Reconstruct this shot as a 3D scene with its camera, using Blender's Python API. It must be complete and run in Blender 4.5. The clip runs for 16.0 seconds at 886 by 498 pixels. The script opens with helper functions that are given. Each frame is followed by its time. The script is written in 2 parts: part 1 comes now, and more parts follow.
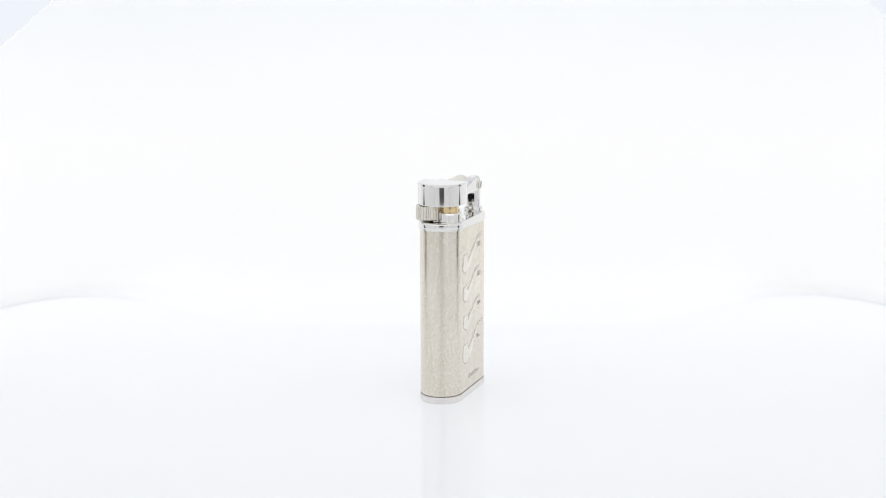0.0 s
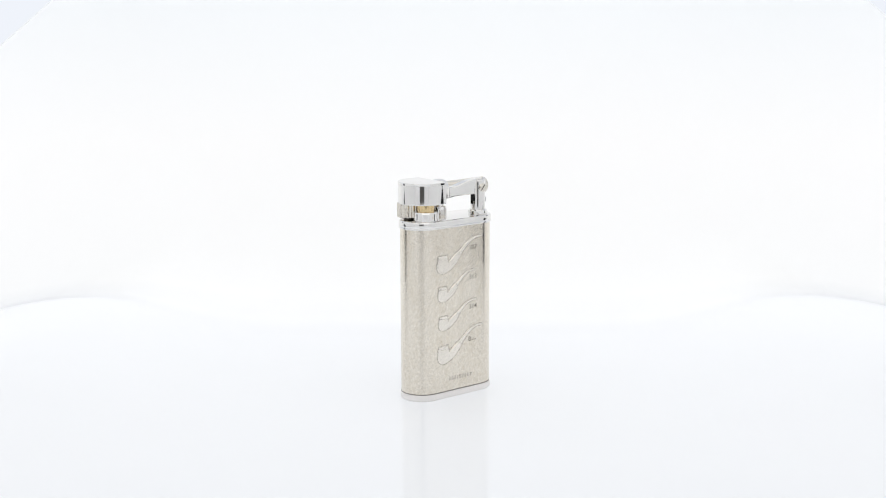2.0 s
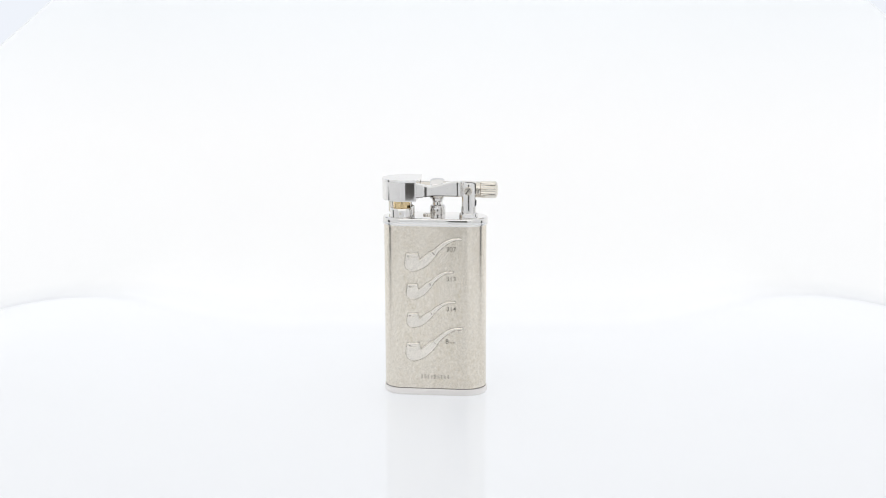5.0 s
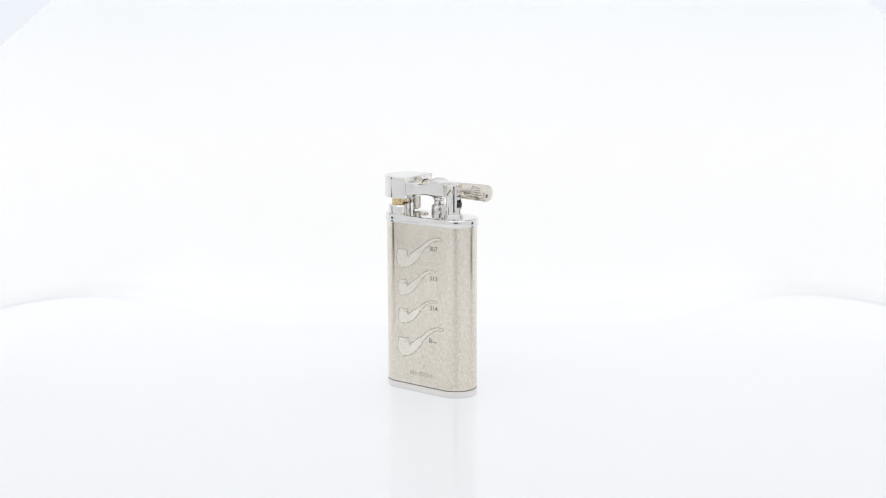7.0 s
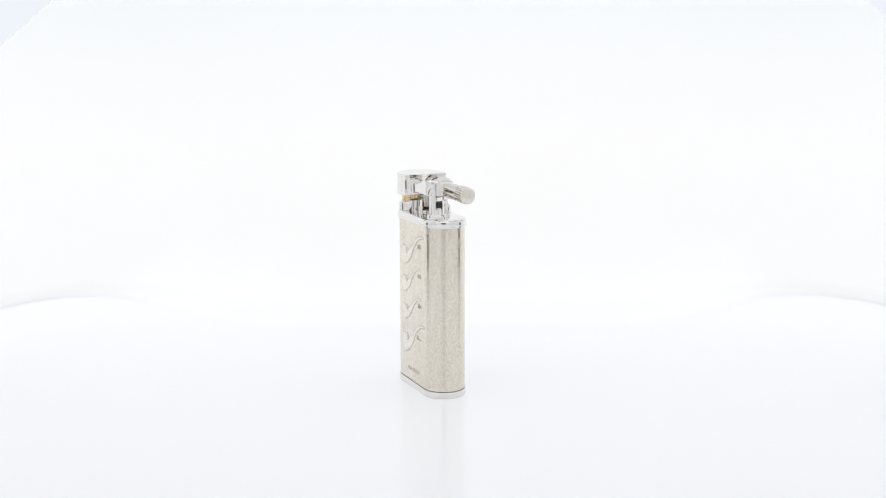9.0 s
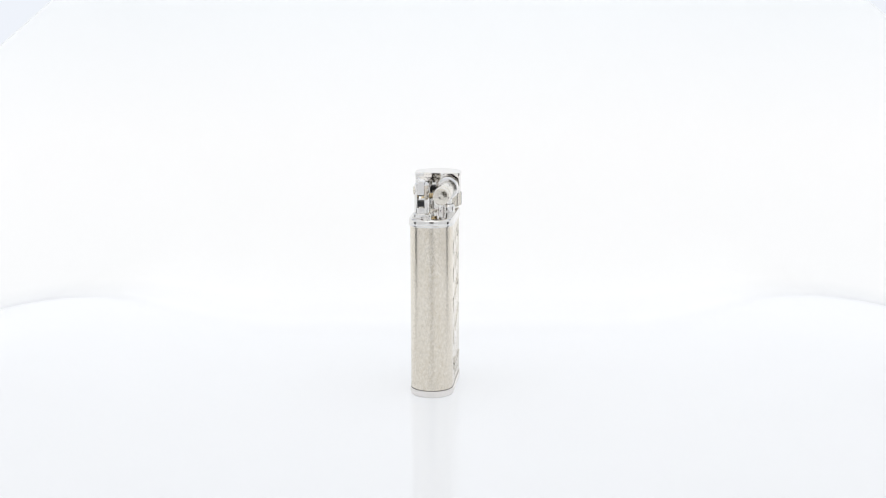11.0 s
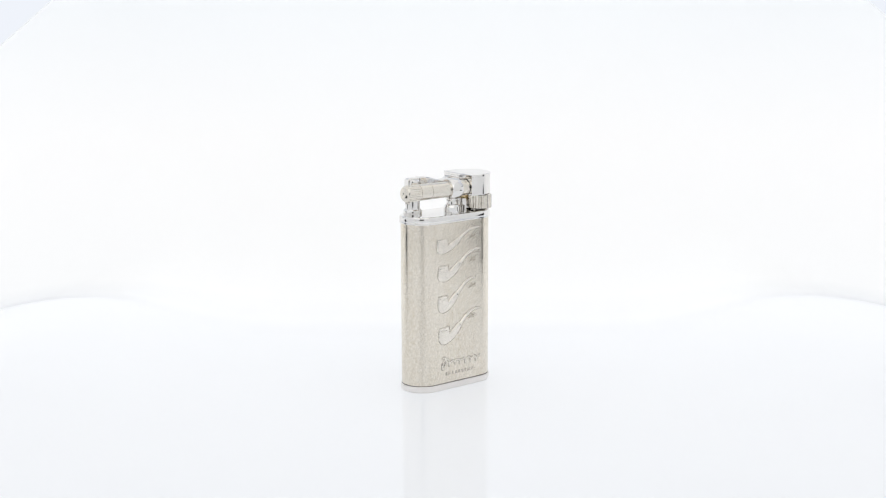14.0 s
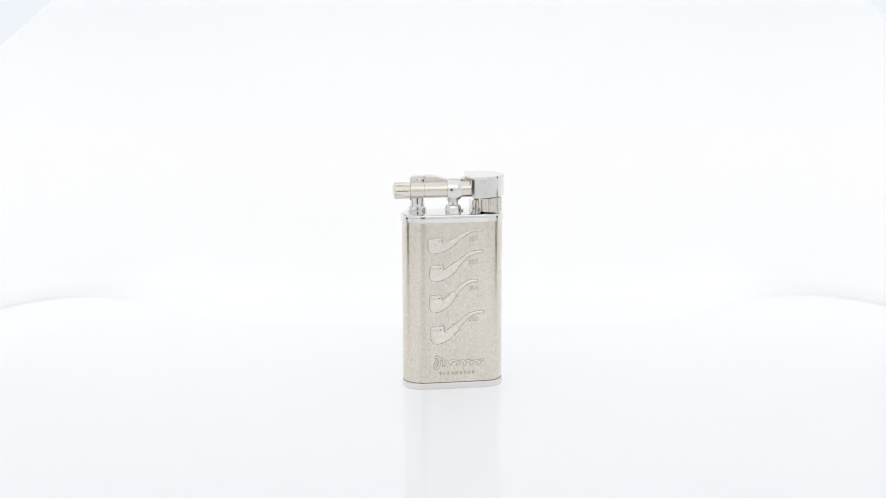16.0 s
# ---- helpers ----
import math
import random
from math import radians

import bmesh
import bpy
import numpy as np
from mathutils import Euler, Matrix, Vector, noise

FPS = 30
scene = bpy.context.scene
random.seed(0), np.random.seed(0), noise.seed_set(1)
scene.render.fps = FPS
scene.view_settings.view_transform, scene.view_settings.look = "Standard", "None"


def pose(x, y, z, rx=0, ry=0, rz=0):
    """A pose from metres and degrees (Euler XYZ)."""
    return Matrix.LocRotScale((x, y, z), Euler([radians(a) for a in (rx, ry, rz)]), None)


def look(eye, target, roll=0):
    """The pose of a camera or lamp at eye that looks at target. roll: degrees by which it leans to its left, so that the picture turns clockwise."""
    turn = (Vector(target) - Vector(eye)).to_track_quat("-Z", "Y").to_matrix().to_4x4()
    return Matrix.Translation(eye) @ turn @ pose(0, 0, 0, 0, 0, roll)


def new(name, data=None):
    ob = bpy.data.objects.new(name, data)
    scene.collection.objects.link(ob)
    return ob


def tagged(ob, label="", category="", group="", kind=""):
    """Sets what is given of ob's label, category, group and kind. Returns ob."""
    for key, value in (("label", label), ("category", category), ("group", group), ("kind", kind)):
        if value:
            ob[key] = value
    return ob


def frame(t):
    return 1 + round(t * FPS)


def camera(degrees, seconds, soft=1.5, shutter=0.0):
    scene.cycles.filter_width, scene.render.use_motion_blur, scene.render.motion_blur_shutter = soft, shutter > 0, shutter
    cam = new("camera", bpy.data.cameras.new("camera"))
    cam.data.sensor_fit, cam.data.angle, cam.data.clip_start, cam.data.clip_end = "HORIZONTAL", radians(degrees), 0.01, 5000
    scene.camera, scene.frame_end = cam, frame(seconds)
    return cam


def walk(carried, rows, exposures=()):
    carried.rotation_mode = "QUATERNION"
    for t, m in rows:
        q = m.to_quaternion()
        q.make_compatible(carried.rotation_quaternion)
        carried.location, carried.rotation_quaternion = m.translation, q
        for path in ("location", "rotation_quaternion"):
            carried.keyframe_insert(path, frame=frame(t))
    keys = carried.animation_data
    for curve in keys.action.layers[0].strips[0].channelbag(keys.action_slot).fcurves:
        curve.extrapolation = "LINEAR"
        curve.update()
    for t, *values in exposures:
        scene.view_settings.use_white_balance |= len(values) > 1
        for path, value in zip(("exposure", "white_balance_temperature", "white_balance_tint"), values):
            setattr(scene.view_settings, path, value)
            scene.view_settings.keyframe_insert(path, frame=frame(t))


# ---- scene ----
cam = camera(36.454, 16.0, soft=1.1)
EYE = Matrix.Translation((0.0, -0.38839, 0.11742)) @ pose(0, 0, 0, 0, 0, 0.1) @ pose(0, 0, 0, 90 - 10.989, 0, 0) @ pose(0, 0, 0, 0, 0, -0.15)
walk(cam, [(0.0, EYE), (16.0, EYE)], exposures=[(0.0, 0.105), (16.0, 0.105)])

# ---- light ----
world = bpy.data.worlds.new("studio_room")
scene.world = world
world.use_nodes = True
world.node_tree.nodes["Background"].inputs[0].default_value = (1.0, 0.97, 0.93, 1)
world.node_tree.nodes["Background"].inputs[1].default_value = 0.12
CEILING_GLOW, BAR_GLOW, SHEET_GLOW, PANEL_GLOW = 0.9, 1.15, 0.53, 0.13


# ---- materials ----
def material(name, color, metal=0.0, rough=0.5, grain=0.0, scale=1000.0, bump=0.0, rough_var=0.0, stretch=(1, 1, 1), patches=0.0, ior=1.45):
    """A surface with fine grain, broad patches, uneven gloss and fine relief."""
    m = bpy.data.materials.new(name)
    m.use_nodes = True
    nt = m.node_tree
    b = nt.nodes["Principled BSDF"]
    b.inputs["Metallic"].default_value = metal
    b.inputs["IOR"].default_value = ior
    b.inputs["Roughness"].default_value = rough
    b.inputs["Base Color"].default_value = (*color, 1)
    coord = nt.nodes.new("ShaderNodeTexCoord")
    mp = nt.nodes.new("ShaderNodeMapping")
    mp.inputs["Scale"].default_value = stretch
    nt.links.new(coord.outputs["Object"], mp.inputs["Vector"])

    def noisy(sc, detail, lo, hi):
        n = nt.nodes.new("ShaderNodeTexNoise")
        n.inputs["Scale"].default_value = sc
        n.inputs["Detail"].default_value = detail
        nt.links.new(mp.outputs[0], n.inputs["Vector"])
        r = nt.nodes.new("ShaderNodeMapRange")
        r.inputs["From Min"].default_value, r.inputs["From Max"].default_value = 0.3, 0.7
        r.inputs["To Min"].default_value, r.inputs["To Max"].default_value = lo, hi
        nt.links.new(n.outputs[0], r.inputs[0])
        return r.outputs[0]

    fine = noisy(scale, 4, 1 - grain, 1 + grain)
    broad = noisy(scale * 0.12, 3, 1 - patches, 1 + patches)
    mul = nt.nodes.new("ShaderNodeMath")
    mul.operation = "MULTIPLY"
    nt.links.new(fine, mul.inputs[0]), nt.links.new(broad, mul.inputs[1])
    sc = nt.nodes.new("ShaderNodeVectorMath")
    sc.operation = "SCALE"
    sc.inputs[0].default_value = color
    nt.links.new(mul.outputs[0], sc.inputs["Scale"])
    nt.links.new(sc.outputs[0], b.inputs["Base Color"])
    if rough_var:
        nt.links.new(noisy(scale * 0.5, 3, rough - rough_var, rough + rough_var), b.inputs["Roughness"])
    if bump:
        bp = nt.nodes.new("ShaderNodeBump")
        bp.inputs["Strength"].default_value = bump
        bp.inputs["Distance"].default_value = 0.00005
        nt.links.new(noisy(scale * 1.1, 4, 0, 1), bp.inputs["Height"])
        nt.links.new(bp.outputs[0], b.inputs["Normal"])
    return m


def glow(name, color, strength):
    m = bpy.data.materials.new(name)
    m.use_nodes = True
    nt = m.node_tree
    nt.nodes.remove(nt.nodes["Principled BSDF"])
    e = nt.nodes.new("ShaderNodeEmission")
    e.inputs[0].default_value, e.inputs[1].default_value = (*color, 1), strength
    nt.links.new(e.outputs[0], nt.nodes["Material Output"].inputs[0])
    return m


def antique_nickel(name):
    """Tumbled nickel: fine speckle, warm tarnish in blotches, faint upright streaks and uneven gloss."""
    m = bpy.data.materials.new(name)
    m.use_nodes = True
    nt = m.node_tree
    b = nt.nodes["Principled BSDF"]
    b.inputs["Metallic"].default_value = 1.0
    coord = nt.nodes.new("ShaderNodeTexCoord")

    def field(scale, detail, stretch, lo, hi, f0=0.34, f1=0.66):
        mp, n, r = (nt.nodes.new("ShaderNode" + k) for k in ("Mapping", "TexNoise", "MapRange"))
        mp.inputs["Scale"].default_value = stretch
        n.inputs["Scale"].default_value, n.inputs["Detail"].default_value = scale, detail
        for k, v in zip(("From Min", "From Max", "To Min", "To Max"), (f0, f1, lo, hi)):
            r.inputs[k].default_value = v
        nt.links.new(coord.outputs["Object"], mp.inputs["Vector"])
        nt.links.new(mp.outputs[0], n.inputs["Vector"])
        nt.links.new(n.outputs[0], r.inputs[0])
        return r.outputs[0]

    def blend(a, c, fac):
        x = nt.nodes.new("ShaderNodeMix")
        x.data_type = "RGBA"
        nt.links.new(fac, x.inputs["Factor"])
        for slot, v in ((x.inputs["A"], a), (x.inputs["B"], c)):
            if isinstance(v, tuple):
                slot.default_value = (*v, 1)
            else:
                nt.links.new(v, slot)
        return x.outputs["Result"]

    clean = blend((0.72, 0.673, 0.596), (0.845, 0.795, 0.71), field(2300, 3, (1, 1, 0.7), 0, 1))
    warm = blend((0.635, 0.575, 0.475), (0.755, 0.686, 0.575), field(2700, 3, (1, 1, 0.7), 0, 1))
    tarnish = nt.nodes.new("ShaderNodeMath")
    tarnish.operation, tarnish.use_clamp = "MULTIPLY", True
    nt.links.new(field(1500, 5, (1, 1, 0.6), 0.0, 1.0), tarnish.inputs[0])
    nt.links.new(field(230, 3, (1, 1, 0.22), 0.35, 1.0), tarnish.inputs[1])
    nt.links.new(blend(clean, warm, tarnish.outputs[0]), b.inputs["Base Color"])
    nt.links.new(field(420, 4, (1, 1, 0.4), 0.16, 0.27), b.inputs["Roughness"])
    bp = nt.nodes.new("ShaderNodeBump")
    bp.inputs["Strength"].default_value, bp.inputs["Distance"].default_value = 0.2, 0.00004
    nt.links.new(field(2000, 3, (1, 1, 0.7), 0, 1), bp.inputs["Height"])
    nt.links.new(bp.outputs[0], b.inputs["Normal"])
    return m


NICKEL = antique_nickel("antique_nickel")
CHROME = material("polished_chrome", (0.81, 0.797, 0.78), 1, 0.045, 0.01, 900, 0.0, 0.02)
SATIN = material("satin_nickel", (0.77, 0.73, 0.66), 1, 0.14, 0.04, 1800, 0.04, 0.05)
BRASS = material("brass", (0.74, 0.58, 0.33), 1, 0.25, 0.06, 1500, 0.03, 0.06)
BLACK = material("black_rubber", (0.015, 0.016, 0.018), 0, 0.45, 0.2, 1500)
SMOOTH_NICKEL = material("rubbed_nickel", (0.81, 0.765, 0.695), 1, 0.2, 0.05, 1700, 0.03, 0.05, (1, 1, 0.7), 0.03)
PATINA = material("nickel_patina", (0.56, 0.518, 0.455), 1, 0.3, 0.25, 1500, 0.03, 0.08)
FAINT = material("faint_patina", (0.56, 0.52, 0.46), 1, 0.28, 0.2, 1500, 0.03, 0.06)
STAMP = material("stamped_ink", (0.27, 0.25, 0.22), 1, 0.4, 0.5, 2500)
BASE = material("polished_base", (0.845, 0.815, 0.79), 1, 0.3, 0.01, 900, 0.0, 0.02)
# Dark tone painted in for the shade inside joints and slots.
DARK = material("recess_shade", (0.16, 0.15, 0.135), 1, 0.45, 0.25, 2500)


def self_lit(m, color, strength):
    """Adds an even glow to a sheet that has no lamps behind it."""
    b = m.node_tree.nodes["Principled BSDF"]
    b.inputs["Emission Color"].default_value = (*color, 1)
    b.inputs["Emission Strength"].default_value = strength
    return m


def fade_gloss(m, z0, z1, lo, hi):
    """Lowers the sheet's gloss from its foot upwards so no lamp mirrors in it."""
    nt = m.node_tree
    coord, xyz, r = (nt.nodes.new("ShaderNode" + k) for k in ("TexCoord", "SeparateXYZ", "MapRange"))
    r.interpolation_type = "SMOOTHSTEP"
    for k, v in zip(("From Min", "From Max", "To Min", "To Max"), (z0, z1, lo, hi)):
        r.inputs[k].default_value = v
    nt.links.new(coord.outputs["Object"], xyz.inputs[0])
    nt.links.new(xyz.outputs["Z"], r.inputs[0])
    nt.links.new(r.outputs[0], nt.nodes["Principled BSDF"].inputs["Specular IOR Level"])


def glow_by_height(m, stops):
    """Paints a light falloff into a bent sheet's glow, by height: weak at its bed, strong up the wall, bluish at its
    upper edge.
    """
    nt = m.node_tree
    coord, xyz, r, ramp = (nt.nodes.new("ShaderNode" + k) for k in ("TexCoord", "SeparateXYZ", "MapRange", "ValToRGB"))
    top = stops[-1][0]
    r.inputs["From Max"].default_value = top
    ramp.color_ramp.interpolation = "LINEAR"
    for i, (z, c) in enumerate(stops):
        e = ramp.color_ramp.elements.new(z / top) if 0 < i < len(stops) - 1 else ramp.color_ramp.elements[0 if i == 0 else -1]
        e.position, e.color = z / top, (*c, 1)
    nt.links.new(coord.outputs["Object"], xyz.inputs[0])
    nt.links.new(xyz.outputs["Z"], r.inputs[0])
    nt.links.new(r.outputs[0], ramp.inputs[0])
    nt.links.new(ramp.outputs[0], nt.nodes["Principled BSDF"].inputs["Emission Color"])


# Weak glow added to the walls and lamp frames to lighten the chrome's reflections.
PANEL = self_lit(material("white_plastic_sheet", (0.8, 0.802, 0.805), 0, 0.55, 0.008, 60, 0.02, 0.05, patches=0.006), (1, 1, 1), PANEL_GLOW)
# Glow added to floor and rear sheet to set their brightness, without lamps behind.
ACRYLIC = self_lit(material("glowing_white_acrylic", (0.49, 0.493, 0.497), 0, 0.008, 0.004, 40, 0, 0.0, patches=0.004), (1, 1, 1), SHEET_GLOW)
# Brightness falloff painted into the glow: dim bluish bed, bright wall, bluish top.
glow_by_height(ACRYLIC, ((0.0, (0.705, 0.728, 0.765)), (0.0012, (0.865, 0.88, 0.90)), (0.006, (0.96, 0.962, 0.96)), (0.06, (1.0, 0.99, 0.985)), (0.118, (0.905, 0.945, 0.98))))
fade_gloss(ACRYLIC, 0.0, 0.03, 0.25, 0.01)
TABLE = material("grey_laminate", (0.45, 0.45, 0.45), 0, 0.5, 0.05, 300, 0.02, 0.05)
BACKING = material("black_backing", (0.02, 0.02, 0.022), 0, 0.9, 0.3, 900)
OUTER = material("white_outer_shell", (0.86, 0.88, 0.93), 0, 0.5, 0.01, 60, patches=0.006)


# ---- building helpers ----
def part(name, bm, mat, parent=None, label="", sharp=22, unit=0.001):
    """Links a bmesh, made in millimetres, as one mesh object under its thing."""
    bmesh.ops.scale(bm, vec=(unit,) * 3, verts=bm.verts)
    bmesh.ops.recalc_face_normals(bm, faces=bm.faces)
    for f in bm.faces:
        f.smooth = True
    for e in bm.edges:
        e.smooth = len(e.link_faces) == 2 and e.calc_face_angle(0) < radians(sharp)
    me = bpy.data.meshes.new(name)
    bm.to_mesh(me)
    bm.free()
    me.materials.append(mat)
    ob = new(name, me)
    ob.parent = parent
    return tagged(ob, label)


def loft(rings, cap=True, bm=None):
    """Joins closed rings of equal length with quads."""
    bm = bm or bmesh.new()
    vs = [[bm.verts.new(p) for p in ring] for ring in rings]
    n = len(vs[0])
    for a, b in zip(vs, vs[1:]):
        for i in range(n):
            bm.faces.new((a[i], a[(i + 1) % n], b[(i + 1) % n], b[i]))
    if cap:
        bm.faces.new(vs[0][::-1])
        bm.faces.new(vs[-1])
    return bm


def lathe(profile, at=(0, 0, 0), axis="z", steps=48, ridge=None, bm=None):
    """Turns (radius, height) pairs round an axis; ridge(i, k) scales the radius at step i of row k."""
    rings = []
    for k, (r, h) in enumerate(profile):
        ring = []
        for i in range(steps):
            a = 2 * math.pi * i / steps
            q = r * (ridge(i, k) if ridge else 1)
            p = (q * math.cos(a), q * math.sin(a), h)
            if axis == "x":
                p = (p[2], p[0], p[1])
            elif axis == "y":
                p = (p[0], p[2], p[1])
            ring.append(tuple(u + v for u, v in zip(p, at)))
        rings.append(ring)
    return loft(rings, bm=bm)


def rounded(r, z0, z1, e=0.25, n=5):
    """The profile of a drum with rounded rims."""
    out = [(r - e + e * math.sin(a), z0 + e - e * math.cos(a)) for a in [math.pi / 2 * i / n for i in range(n + 1)]]
    out += [(r - e + e * math.cos(a), z1 - e + e * math.sin(a)) for a in [math.pi / 2 * i / n for i in range(n + 1)]]
    return out


def stadium(c, r, z, n=28, depth=None):
    """A ring with two parallel sides and round ends."""
    d = depth or r
    pts = []
    for s in (1, -1):
        for i in range(n + 1):
            a = -math.pi / 2 + math.pi * i / n
            pts.append((s * (c + r * math.cos(a)), s * d * math.sin(a), z))
    return pts


def block(x0, x1, y0, y1, z0, z1, e=0.2, seg=2, bm=None):
    """A box with bevelled edges."""
    b = bmesh.new()
    bmesh.ops.create_cube(b, size=1)
    for v in b.verts:
        v.co = ((x0 + x1) / 2 + v.co.x * (x1 - x0), (y0 + y1) / 2 + v.co.y * (y1 - y0), (z0 + z1) / 2 + v.co.z * (z1 - z0))
    if e:
        bmesh.ops.bevel(b, geom=b.edges[:], offset=e, segments=seg, affect="EDGES", profile=0.5)
    return b


def carve(ob, cutters):
    """Cuts shapes out of a part for good."""
    for bm in cutters:
        bmesh.ops.scale(bm, vec=(0.001,) * 3, verts=bm.verts)
        bmesh.ops.recalc_face_normals(bm, faces=bm.faces)
        me = bpy.data.meshes.new("cutter")
        bm.to_mesh(me)
        bm.free()
        cut = new("cutter", me)
        mod = ob.modifiers.new("cut", "BOOLEAN")
        mod.operation, mod.object, mod.solver = "DIFFERENCE", cut, "EXACT"
        bpy.context.view_layer.update()
        done = bpy.data.meshes.new_from_object(ob.evaluated_get(bpy.context.evaluated_depsgraph_get()))
        ob.modifiers.clear()
        ob.data = done
        bpy.data.objects.remove(cut)
    b = bmesh.new()
    b.from_mesh(ob.data)
    for f in b.faces:
        f.smooth = True
    for e in b.edges:
        e.smooth = len(e.link_faces) == 2 and e.calc_face_angle(0) < radians(18)
    b.to_mesh(ob.data)
    b.free()


def smooth(u):
    u = min(1, max(0, u))
    return u * u * (3 - 2 * u)


# ---- the light box ----
WALL_X, WALL_TOP, FRONT_Y = 178.0, 300.0, -300.0


def plan():
    """Points along the bent rear sheet, from its one front edge to the other, as (x, y, fillet radius)."""
    half = [(WALL_X - 2 * i / 4, 40 + 25 * i / 4) for i in range(5)]
    for i in range(1, 29):
        a = math.pi / 2 * i / 28
        half.append((112 + 64 * math.cos(a), 65 + 66 * math.sin(a)))
    half += [(112 * (1 - i / 8), 131) for i in range(1, 9)]
    pts = half + [(-x, y) for x, y in half[-2::-1]]
    return [(x, y, 1 + 80 * smooth((160 - abs(x)) / 105)) for x, y in pts]


def rear_sheet():
    bm = bmesh.new()
    pts = plan()
    rows = []
    for i, (x, y, r) in enumerate(pts):
        a, b = pts[max(i - 1, 0)], pts[min(i + 1, len(pts) - 1)]
        t = Vector((b[0] - a[0], b[1] - a[1], 0)).normalized()
        n = Vector((-t.y, t.x, 0))
        if n.dot(Vector((-x, 20 - y, 0))) < 0:
            n = -n
        top = min(121, max(92, 113 + 1.05 * ((146.5 if x < 0 else 154.5) - abs(x))))
        base = Vector((x, y, 0))
        row = []
        for k in range(21):
            q = math.pi / 2 * (k / 20) ** 1.6
            row.append(base + n * r * (1 - math.sin(q) ** 0.7) + Vector((0, 0, 0.02 + r * (1 - math.cos(q) ** 0.7))))
        row += [base + Vector((0, 0, 0.02 + r + (top - r) * k / 10)) for k in range(1, 11)]
        outer = [p - n * 1.5 - Vector((0, 0, 0.01 if k == 0 else 1.5 * (k < 21))) for k, p in enumerate(row)]
        rows.append([bm.verts.new(p) for p in row + outer[::-1]])
    m = len(rows[0])
    for a, b in zip(rows, rows[1:]):
        for k in range(m):
            bm.faces.new((a[k], a[(k + 1) % m], b[(k + 1) % m], b[k]))
    bm.faces.new(rows[0])
    bm.faces.new(rows[-1][::-1])
    return tagged(part("wall_back", bm, ACRYLIC), "white plastic sheet bent into a seamless sweep, with a glow painted in", "backdrop", kind="structure")


def slab(name, mat, box, label, category="wall"):
    return tagged(part(name, block(*box, e=0), mat), label, category, kind="structure")


def prism(pts, axis, lo, hi):
    """A bar with the outline pts (across, up), from lo to hi along an axis."""
    return loft([[(h, u, w) if axis == "x" else (u, h, w) for u, w in pts] for h in (lo, hi)])


def light_box():
    slab("floor", ACRYLIC, (-220, 220, -303, 192, -6, 0), "glossy self-lit white acrylic floor of a light box", "floor")
    slab("table_top", TABLE, (-600, 600, -700, 500, -30, -6.2), "plain grey table top under the light box", "table")
    rear_sheet()
    # Unseen cut-outs and black backing, added to mirror as dark bands in the metal.
    gap = [(-18, 2), (14, 2), (17, 10), (17, 28), (-2, 38), (-21, 28), (-21, 10)]
    for s, n, y in ((-1, "left", -2), (1, "right", 0)):
        w = slab("wall_" + n, PANEL, (s * WALL_X - 1, s * WALL_X + 1, FRONT_Y, 39.5, 0.3, WALL_TOP), "white plastic side wall of the light box with an added cut-out")
        carve(w, [prism([(u + y, v) for u, v in gap], "x", s * WALL_X - 9, s * WALL_X + 9)])
        slab("trim_" + n, BACKING, (s * (WALL_X + 12) - 2, s * (WALL_X + 12) + 2, -70, 90, 0.3, 110), "unseen black backing added behind the side wall cut-out for dark reflections", "trim")
        slab("wall_outer_" + n, OUTER, (s * 217 - 2, s * 217 + 2, FRONT_Y, 190, 0.3, WALL_TOP), "white outer shell of the light box")
    slab("wall_outer_back", OUTER, (-214, 214, 186, 190, 0.3, WALL_TOP), "white outer shell of the light box")
    slab("ceiling", OUTER, (-219, 219, FRONT_Y - 3, 190, WALL_TOP, WALL_TOP + 4), "white ceiling of the light box", "ceiling")
    front = slab("wall_front", PANEL, (-214, 214, FRONT_Y - 3, FRONT_Y, 0.3, WALL_TOP), "white plastic front wall with an opening for the lens")
    carve(front, [prism([(-56, 12), (56, 12), (56, 118), (44, 130), (-44, 130), (-56, 118)], "y", FRONT_Y - 10, FRONT_Y + 10)])
    top = tagged(new("ceiling_light"), "flat white glowing LED ceiling light with thin frame", "lamp")
    top.location = (0, 0, 0.294)
    part("diffuser", block(-200, 200, -235, 175, 0, 3, e=0.5), glow("led_diffuser", (1.0, 1.0, 1.0), CEILING_GLOW), top)
    part("frame", block(-206, 206, -241, 181, 3, 5.5, e=0.5), PANEL, top)
    # Glowing panels added behind the sheet to brighten the rear corners.
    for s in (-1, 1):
        side = tagged(new("corner_glow_panel"), "bluish glowing panel added to brighten a rear corner of the box", "lamp", "rear corner lights")
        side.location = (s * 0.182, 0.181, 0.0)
        part("diffuser", block(-30, 30, -2, 0, 82, 250, e=0.3), glow("corner_glow", (0.9, 0.935, 1.0), 0.9), side)
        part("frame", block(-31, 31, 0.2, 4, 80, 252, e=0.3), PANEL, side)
    lamp = tagged(new("led_panel_lamp"), "tilted glowing white LED panel under the box ceiling", "lamp")
    lamp.matrix_basis = look((0, -0.18, 0.214), (0, 0.13, 0.07))
    part("diffuser", block(-165, 165, -78, 78, -3, 0, e=0.5), glow("panel_diffuser", (1.0, 1.0, 0.998), BAR_GLOW), lamp)
    part("frame", block(-169, 169, -82, 82, 0.2, 6, e=0.8), PANEL, lamp)


light_box()

# ---- the lighter, in millimetres; x along its width, y through it, z up ----
C, R = 8.76, 6.27
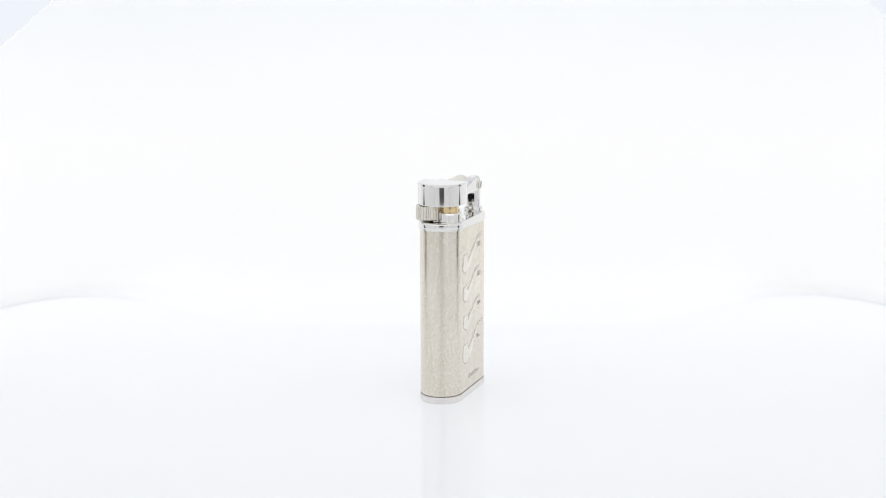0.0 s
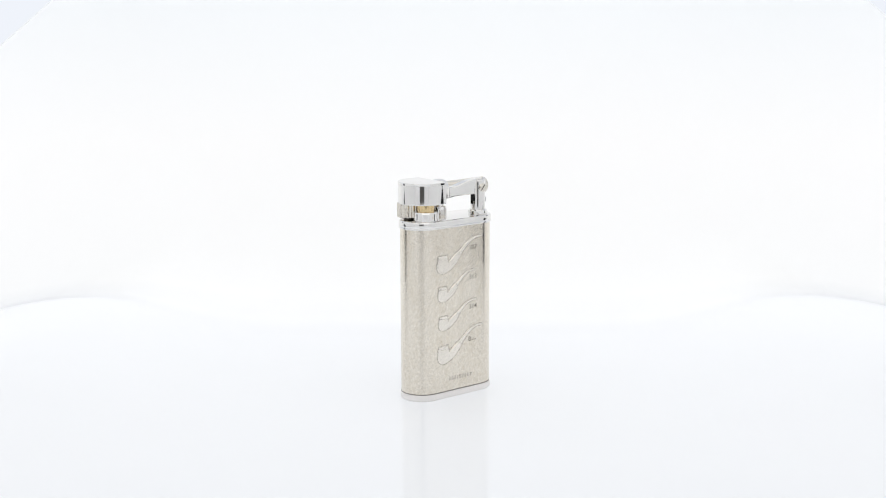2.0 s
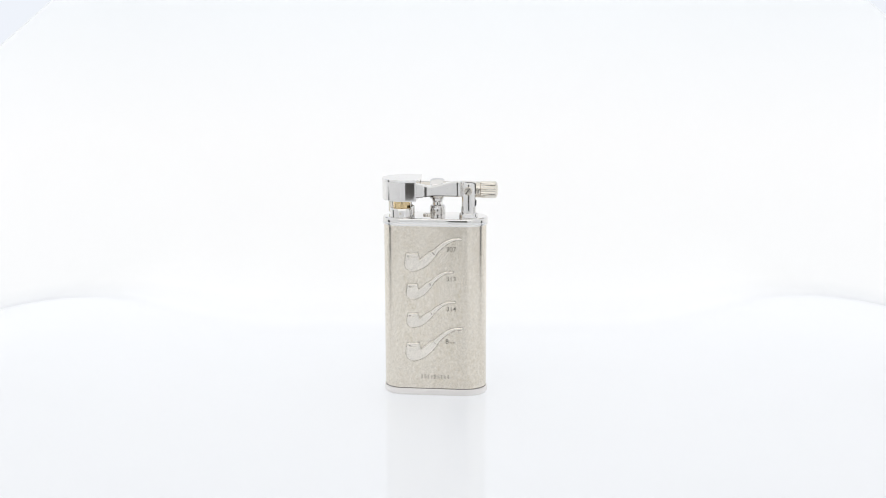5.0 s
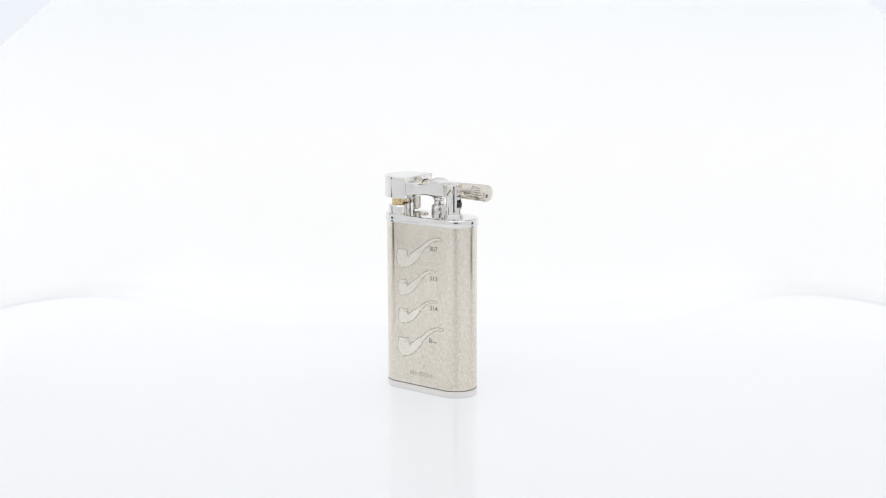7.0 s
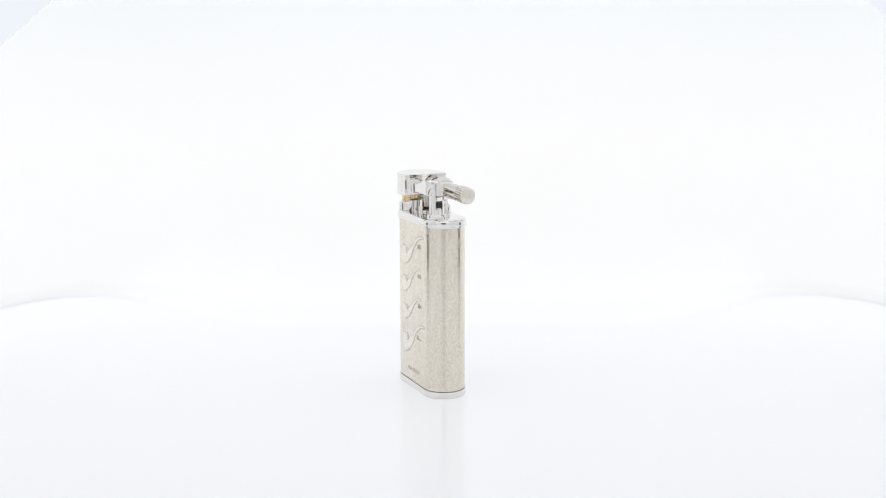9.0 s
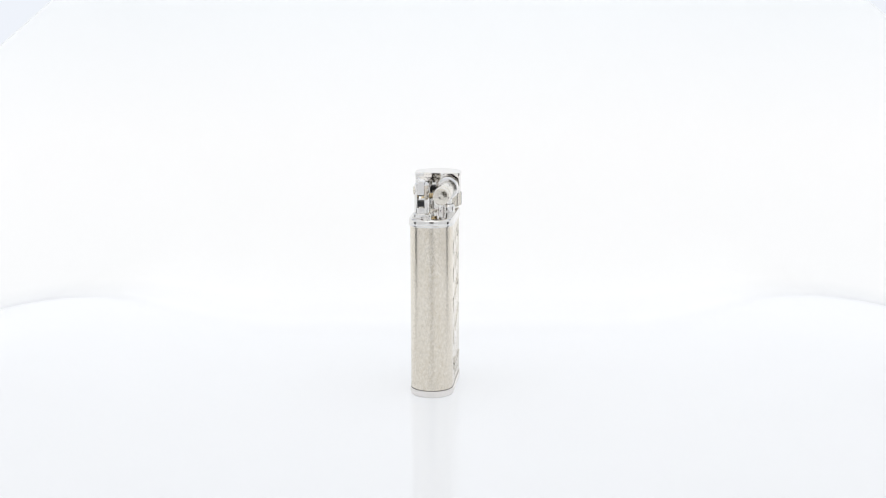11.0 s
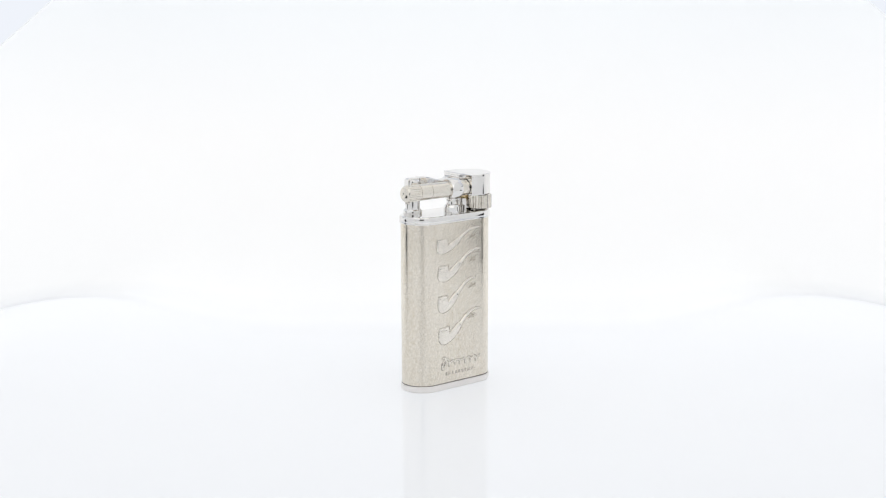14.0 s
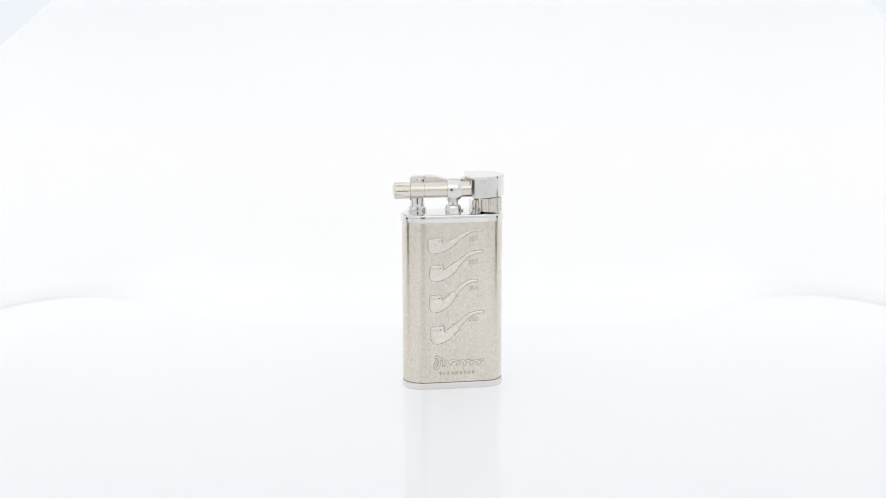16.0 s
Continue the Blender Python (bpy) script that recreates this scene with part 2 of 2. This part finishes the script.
lighter = tagged(new("pipe_lighter"), "brushed nickel pipe lighter with chrome top, embossed pipes and snuffer arm", "lighter")


def shell():
    part("body", loft([stadium(C, R - 0.12, 2.0), stadium(C, R - 0.1, 2.4), stadium(C, R - 0.1, 26), stadium(C, R - 0.1, 50.6)]), NICKEL, lighter, "mottled antique nickel body shell")
    # Dark ring stands in for the shade in the gap above the base.
    part("seam", loft([stadium(C, R - 0.05, 2.05), stadium(C, R - 0.07, 2.22)]), DARK, lighter, "dark ring in place of the shaded gap above the base")
    part("base_plate", loft([stadium(C, R - 0.45, 0), stadium(C, R - 0.1, 0.12), stadium(C, R + 0.12, 0.45), stadium(C, R + 0.16, 1.8), stadium(C, R + 0.05, 2.02), stadium(C, R - 0.3, 2.06)]), BASE, lighter, "polished chrome base plate")
    part("top_plate", loft([stadium(C, R - 0.2, 50.3), stadium(C, R + 0.25, 50.35), stadium(C, R + 0.36, 50.5), stadium(C, R + 0.36, 50.75), stadium(C, R + 0.22, 50.9),
                            stadium(C, R + 0.25, 51.0), stadium(C, R + 0.27, 51.3), stadium(C, R + 0.27, 51.9), stadium(C, R + 0.24, 52.2),
                            stadium(C, R + 0.12, 52.45), stadium(C, R - 0.1, 52.58), stadium(C, R - 0.5, 52.62)]), CHROME, lighter, "polished chrome top plate with a raised rim", sharp=20)


def burner():
    h = part("burner_housing", lathe([(3.2, 52.5), (3.4, 52.8), (3.4, 54.8), (3.2, 55.2), (2.4, 55.25)], (-9.35, -2.8, 0)), CHROME, lighter, "round chrome burner housing")
    part("pin", lathe([(0.4, 0), (0.4, 0.15), (0.25, 0.22)], (-9.35, -6.2, 53.8), "y", 16), SATIN, h)
    part("burner_ring", lathe(rounded(2.45, 55.1, 57.5, 0.2), (-9.35, -2.8, 0)), BRASS, lighter, "brass burner ring")


def guard():
    """A bent wind guard that stands half round the burner."""
    rings = []
    for i in range(25):
        a = radians(-30 + 92 * i / 24)
        rings.append([(-9.35 + r * math.cos(a), -2.8 + r * math.sin(a), z) for r, z in ((3.45, 52.55), (3.8, 52.55), (3.8, 55.7), (3.45, 55.7))])
    part("wind_guard", loft(rings), CHROME, lighter, "thin bent chrome guard beside the burner")


def striker():
    part("striker_wheel", lathe([(2.9, 52.95), (3.4, 53.2), (3.4, 57.1), (2.9, 57.3)], (-10.7, 3.35, 0), steps=96, ridge=lambda i, k: 1.0 if i % 4 < 2 else 0.945), SATIN, lighter, "ridged nickel striker wheel", sharp=20)
    part("wheel_axle", lathe([(1.5, 52.4), (1.5, 53.1)], (-10.7, 3.35, 0), steps=24), DARK, lighter)


def cap():
    def ring(z, g):
        x0, y0, rr = -4.75 + g, 6.85 + g, 6.85 + g
        pts = [(x0, -y0 + 0.5), (x0, y0 - 0.2)]
        side = [(x0 + (-8.5 - x0) * k / 8, y0, (1 - k / 8) ** 2) for k in range(1, 8)]
        pts += [(x, y - 0.2 * k) for x, y, k in side]
        for i in range(41):
            a = math.pi / 2 + math.pi * i / 40
            pts.append((-8.5 + rr * math.cos(a), rr * math.sin(a)))
        pts += [(x, 0.5 * k - y) for x, y, k in side[::-1]]
        return [(x, y, z) for x, y in pts]
    ob = part("cap", loft([ring(57.35, -0.35), ring(57.4, -0.1), ring(57.6, 0), ring(62.85, 0), ring(62.95, 0.1), ring(63.45, 0.12), ring(63.6, -0.05)]), CHROME, lighter, "polished chrome snuffer cap", sharp=18)
    carve(ob, [lathe([(2.52, -9), (2.52, -3)], (0, 3.75, 59.75), "x", 40)])


def arm():
    rings = []
    n = 36
    for i in range(n + 1):
        u = i / n
        x = -5.6 + 17.8 * u
        out = -4.8 - 1.3 * smooth((-2.2 - x) / 3.2)
        inn = -2.3 - 0.9 * smooth((-2.2 - x) / 3.2)
        if x > 7.6:
            k = smooth((x - 7.6) / 0.5)
            out, inn = out + 1.15 * k, inn + 0.6 * k
        yc, w = (out + inn) / 2, (inn - out) / 2
        top = 62.75 - 1.1 * math.exp(-((x + 0.9) / 3.4) ** 2) + 0.45 * smooth((x - 2) / 5)
        bot = 58.35 + 0.5 * smooth((x + 5) / 6)
        if x > 10.6:
            k = min(1, (x - 10.6) / 1.6)
            top -= 0.4 * (1 - math.sqrt(max(0, 1 - k * k)))
            bot += 0.5 * (1 - math.sqrt(max(0, 1 - k * k)))
        e = 0.3
        rings.append([(x, yc - w, bot + e), (x, yc - w, top - e), (x, yc - w + e, top), (x, yc + w - e, top), (x, yc + w, top - e), (x, yc + w, bot + e), (x, yc + w - e, bot), (x, yc - w + e, bot)])
    part("snuffer_arm", loft(rings), CHROME, lighter, "curved chrome snuffer arm", sharp=28)


def hinge():
    part("hinge_base", lathe([(2.7, 52.5), (2.75, 52.7), (2.75, 53.7), (2.45, 54.05), (2.0, 54.1)], (10.0, -2.65, 0)), CHROME, lighter, "round chrome foot of the hinge")
    t = part("hinge_post", lathe([(2.15, 53.9), (2.15, 61.9), (2.08, 62.3), (1.85, 62.6), (1.5, 62.75)], (10.0, -2.65, 0)), CHROME, lighter, "round chrome hinge post with a slot")
    carve(t, [block(5, 15, -3.72, -1.62, 55.6, 66, 0)])
    s = part("screw", lathe([(1.25, -4.4), (1.25, -5.0), (1.05, -5.15)], (10.05, 0.15, 60.5), "y", 32), SATIN, t, "slotted nickel hinge screw")
    slot = block(-1.05, 1.05, -5.06, -4.98, -0.14, 0.14, 0)
    bmesh.ops.rotate(slot, verts=slot.verts, cent=(0, 0, 0), matrix=Matrix.Rotation(radians(-50), 3, "Y"))
    bmesh.ops.translate(slot, verts=slot.verts, vec=(10.05, 0, 60.5))
    part("screw_slot", slot, DARK, s)
    part("stop", block(9.6, 12.2, -3.68, -1.66, 56.0, 57.6, 0.2), BLACK, lighter, "black rubber stop in the hinge fork")
    part("plunger", lathe(rounded(1.0, 55.4, 56.1, 0.15), (11.0, -2.67, 0), steps=24), SATIN, lighter)


def tube():
    ax = (0, 3.75, 59.75)
    part("flint_tube", lathe([(2.2, -8.5), (2.33, -8.3), (2.33, 8.9), (2.2, 8.97), (2.2, 9.1), (2.38, 9.17), (2.38, 12.95), (2.1, 13.05)], ax, "x"), SATIN, lighter, "satin nickel flint tube")
    part("knurled_knob", lathe([(2.1, 12.95), (2.42, 13.1), (2.42, 17.1), (2.32, 17.45), (2.1, 17.72), (1.2, 17.95), (0.4, 17.98), (0.25, 17.94)], ax, "x", 96,
                               ridge=lambda i, k: 0.94 if i % 4 >= 2 and 1 <= k <= 2 else 1.0), SATIN, lighter, "ridged nickel flint screw", sharp=20)
    part("clamp_ring", lathe([(2.3, -1.75), (2.9, -1.7), (3.15, -1.1), (3.25, -0.2), (3.25, 0.8), (3.15, 1.7), (2.9, 2.25), (2.3, 2.3)], ax, "x"), CHROME, lighter, "polished chrome clamp round the tube", sharp=50)
    part("tube_post", lathe([(2.3, 52.4), (2.35, 52.6), (2.35, 54.5), (2.1, 55.1), (1.6, 55.3), (1.5, 55.8), (1.5, 56.2), (1.75, 56.6), (1.75, 57.8)], (0.3, 3.5, 0)), CHROME, lighter, "turned chrome post under the tube")
    v = part("valve_screw", lathe(rounded(1.25, 52.5, 53.1, 0.15), (-2.2, -0.6, 0), steps=32), SATIN, lighter, "small slotted valve screw")
    part("screw_slot", block(-3.3, -1.1, -0.75, -0.45, 53.05, 53.13, 0), DARK, v)


shell(), burner(), guard(), striker(), cap(), arm(), hinge(), tube()


# ---- embossed pipes ----
def relief(name, face, A, Z, d, H, label, rim=PATINA):
    """A raised pad on one face from fields over a grid: across, up, distance to the outline and height; dark patina lines its rim."""
    keep = d < 0.2
    cell = keep[:-1, :-1] | keep[1:, :-1] | keep[:-1, 1:] | keep[1:, 1:]
    js, is_ = np.nonzero(cell)
    index = -np.ones(A.shape, int)
    used = np.zeros(A.shape, bool)
    for dj in (0, 1):
        for di in (0, 1):
            used[js + dj, is_ + di] = True
    index[used] = np.arange(used.sum())
    off = R - 0.1 + H + 0.004
    co = np.stack([A, -off, Z] if face == "a" else [-A, off, Z], -1)[used] * 0.001
    quads = np.stack([index[js, is_], index[js, is_ + 1], index[js + 1, is_ + 1], index[js + 1, is_]], -1)
    me = bpy.data.meshes.new(name)
    me.from_pydata(co.tolist(), [], quads.tolist())
    for m in (SMOOTH_NICKEL, rim):
        me.materials.append(m)
    mid = (d[:-1, :-1] + d[1:, 1:])[js, is_] / 2
    me.polygons.foreach_set("material_index", ((mid > -0.05) & (mid < 0.3)).astype(np.int32))
    me.polygons.foreach_set("use_smooth", np.ones(len(quads), bool))
    me.update()
    ob = new(name, me)
    ob.parent = lighter
    return tagged(ob, label)


def emboss(face, left, bottom, tip_x, tip_z, flare, rim=5.4):
    """A tobacco pipe in low relief on one face: bowl, shank and bent stem."""
    sx, sz = (tip_x - left) / 16.9, (tip_z - bottom) / 10.1
    step = 0.1
    X, Z = np.meshgrid(np.arange(-0.8, 17.9, step / sx), np.arange(-0.8, 11.6, step / sz))
    # bowl: an egg between its foot and its rim
    h = np.clip((Z - 0.05) / (rim - 0.1), 0, 1)
    cx = 2.35 - 0.1 * h
    half = (2.25 - flare * (h - 0.35) ** 2 * 1.6) * np.clip(1 - (1 - np.clip(h / 0.5, 0, 1)) ** 2.5, 0.0, 1) ** (1 / 2.5)
    bowl = np.maximum(np.abs(X - cx) - half, np.maximum(Z - rim - 0.05 * (X - 2), -Z))
    # shank and stem: a tapering band along a double bend
    sd = np.full(X.shape, 9.0)
    way = [(3.0, 1.75), (4.9, 2.3), (6.5, 3.6), (8.1, 5.1), (8.7, 5.6), (9.9, 6.8), (12.1, 8.6), (14.4, 9.65), (16.65, 9.85)]
    wide = [1.6, 1.3, 1.3, 1.05, 0.72, 0.62, 0.52, 0.36, 0.26]
    pts = []
    for i in range(len(way) - 1):
        p0, p1, p2, p3 = (np.array(way[min(max(i + k, 0), len(way) - 1)]) for k in (-1, 0, 1, 2))
        for s in np.linspace(0, 1, 13)[: 12 if i < len(way) - 2 else 13]:
            q = 0.5 * (2 * p1 + (p2 - p0) * s + (2 * p0 - 5 * p1 + 4 * p2 - p3) * s ** 2 + (3 * p1 - p0 - 3 * p2 + p3) * s ** 3)
            pts.append((q[0], q[1], wide[i] + (wide[i + 1] - wide[i]) * s))
    for x, z, w in pts:
        sd = np.minimum(sd, np.hypot(X - x, Z - z) - w)
    k = 0.35
    mix = np.clip(0.5 + 0.5 * (sd - bowl) / k, 0, 1)
    d = sd * (1 - mix) + bowl * mix - k * mix * (1 - mix)
    u = np.clip((0.1 - d) / 0.42, 0, 1)
    H = 0.2 * (u * u * (3 - 2 * u)) + 0.02 * np.exp(-((d + 0.32) / 0.16) ** 2) + 0.02 * np.clip(-d / 2.0, 0, 1)
    # the mouth of the bowl and the joint of the stem
    mouth = np.hypot((X - 2.25) / 1.2, (Z - rim + 0.65) / 0.42)
    H -= 0.1 * np.clip(1.25 - mouth, 0, 0.5) * 2 * (bowl < -0.3)
    H -= 0.07 * np.exp(-(((X - 8.7) * 0.75 + (Z - 5.6) * 0.66) / 0.18) ** 2) * (sd < -0.05)
    return relief("embossed_pipe", face, left + X * sx, bottom + Z * sz, d, H, "tobacco pipe embossed in the nickel")


for row in ((-8.2, 37.1, 8.4, 47.0, 0.8), (-7.8, 28.8, 5.95, 37.3, 0.8), (-7.7, 20.4, 6.5, 28.4, 0.8), (-8.0, 10.4, 8.65, 20.6, 0.7)):
    emboss("a", *row)
for row in ((-8.1, 41.3, 8.0, 48.1, 0.3, 6.3), (-7.7, 32.9, 8.3, 41.75, 0.7), (-7.7, 23.6, 6.5, 33.05, 0.5), (-7.45, 14.0, 8.35, 23.6, 0.5)):
    emboss("b", *row)


# ---- lettering ----
def lettering(text, face, x, z, size, mat, depth=0.03):
    cu = bpy.data.curves.new("lettering", "FONT")
    cu.body, cu.size, cu.align_x, cu.align_y, cu.extrude = text, size * 0.001, "CENTER", "CENTER", depth * 0.001
    cu.offset = 0.00001
    tmp = new("lettering", cu)
    bpy.context.view_layer.update()
    me = bpy.data.meshes.new_from_object(tmp.evaluated_get(bpy.context.evaluated_depsgraph_get()))
    bpy.data.objects.remove(tmp)
    me.materials.append(mat)
    ob = new("number", me)
    ob.parent = lighter
    ob.matrix_basis = pose(x / 1000, -(R - 0.1) / 1000, z / 1000, 90, 0, 0) if face == "a" else pose(-x / 1000, (R - 0.1) / 1000, z / 1000, 90, 0, 180)
    return tagged(ob, "stamped number")


def bars(face, x0, x1, z, height, cuts, mat, slant=0.0):
    """Illegible stamped writing as short raised bars."""
    w = (x1 - x0) / cuts
    for i in range(cuts):
        b = block(-w * (0.28 + 0.12 * (i % 3 == 1)), w * (0.3 - 0.1 * (i % 4 == 2)), -0.05, 0.05, -height / 2, height / 2, 0.03, 1)
        bmesh.ops.translate(b, verts=b.verts, vec=(x0 + w * (i + 0.5), -(R - 0.1), z))
        if face == "b":
            bmesh.ops.rotate(b, verts=b.verts, cent=(0, 0, 0), matrix=Matrix.Rotation(math.pi, 3, "Z"))
        part("stamped_bar", b, mat, lighter)


for text, z in (("307", 43.7), ("313", 35.0), ("314", 26.1), ("B", 16.4)):
    lettering(text, "a", 5.3 if len(text) > 1 else 4.1, z, 1.95, STAMP)
bars("a", 4.8, 6.6, 16.1, 0.3, 2, STAMP)
for text, z in (("301", 45.3), ("303", 38.5), ("304", 30.5), ("305", 21.2)):
    lettering(text, "b", 5.3, z, 2.0, FAINT, 0.1)
bars("a", -3.8, 4.9, 5.75, 1.2, 9, FAINT)
bars("b", -5.2, 5.9, 4.95, 1.0, 9, FAINT)


def maker_mark():
    """The maker's mark as a plain looping ribbon in relief, with a tall first loop."""
    X, Z = np.meshgrid(np.arange(-8.2, 9.6, 0.1), np.arange(5.8, 12.4, 0.1))
    d = np.full(X.shape, 9.0)
    for i in range(600):
        u = i / 599
        tall = math.exp(-((u - 0.06) / 0.075) ** 2)
        rise = 0.9 * math.exp(-((u - 0.38) / 0.03) ** 2)
        turn = u * 2 * math.pi * 7.0
        z = 8.0 + 0.75 * tall + (0.62 + 1.6 * tall) * math.cos(turn) + rise
        x = -6.6 + 14.6 * u + (0.42 + 0.75 * tall) * math.sin(turn) + 0.3 * (z - 8.0)
        d = np.minimum(d, np.hypot(X - x, Z - z) - 0.2)
    w = np.clip((0.1 - d) / 0.2, 0, 1)
    relief("maker_mark", "b", X, Z, d, 0.24 * (w * w * (3 - 2 * w)), "looping ribbon mark in low relief", FAINT)


maker_mark()


# ---- movement ----
def motions():
    """The lighter turns steadily with the turntable, a little off its axis."""
    u, v = -0.00257, -0.0032978
    rows = []
    for i in range(33):
        t = 0.5 * i
        a = 68.607 - 14.995 * t
        c, s = math.cos(radians(a)), math.sin(radians(a))
        rows.append((t, pose(u * c - v * s, u * s + v * c, 0.0, 0, 0, a)))
    walk(lighter, rows)


motions()
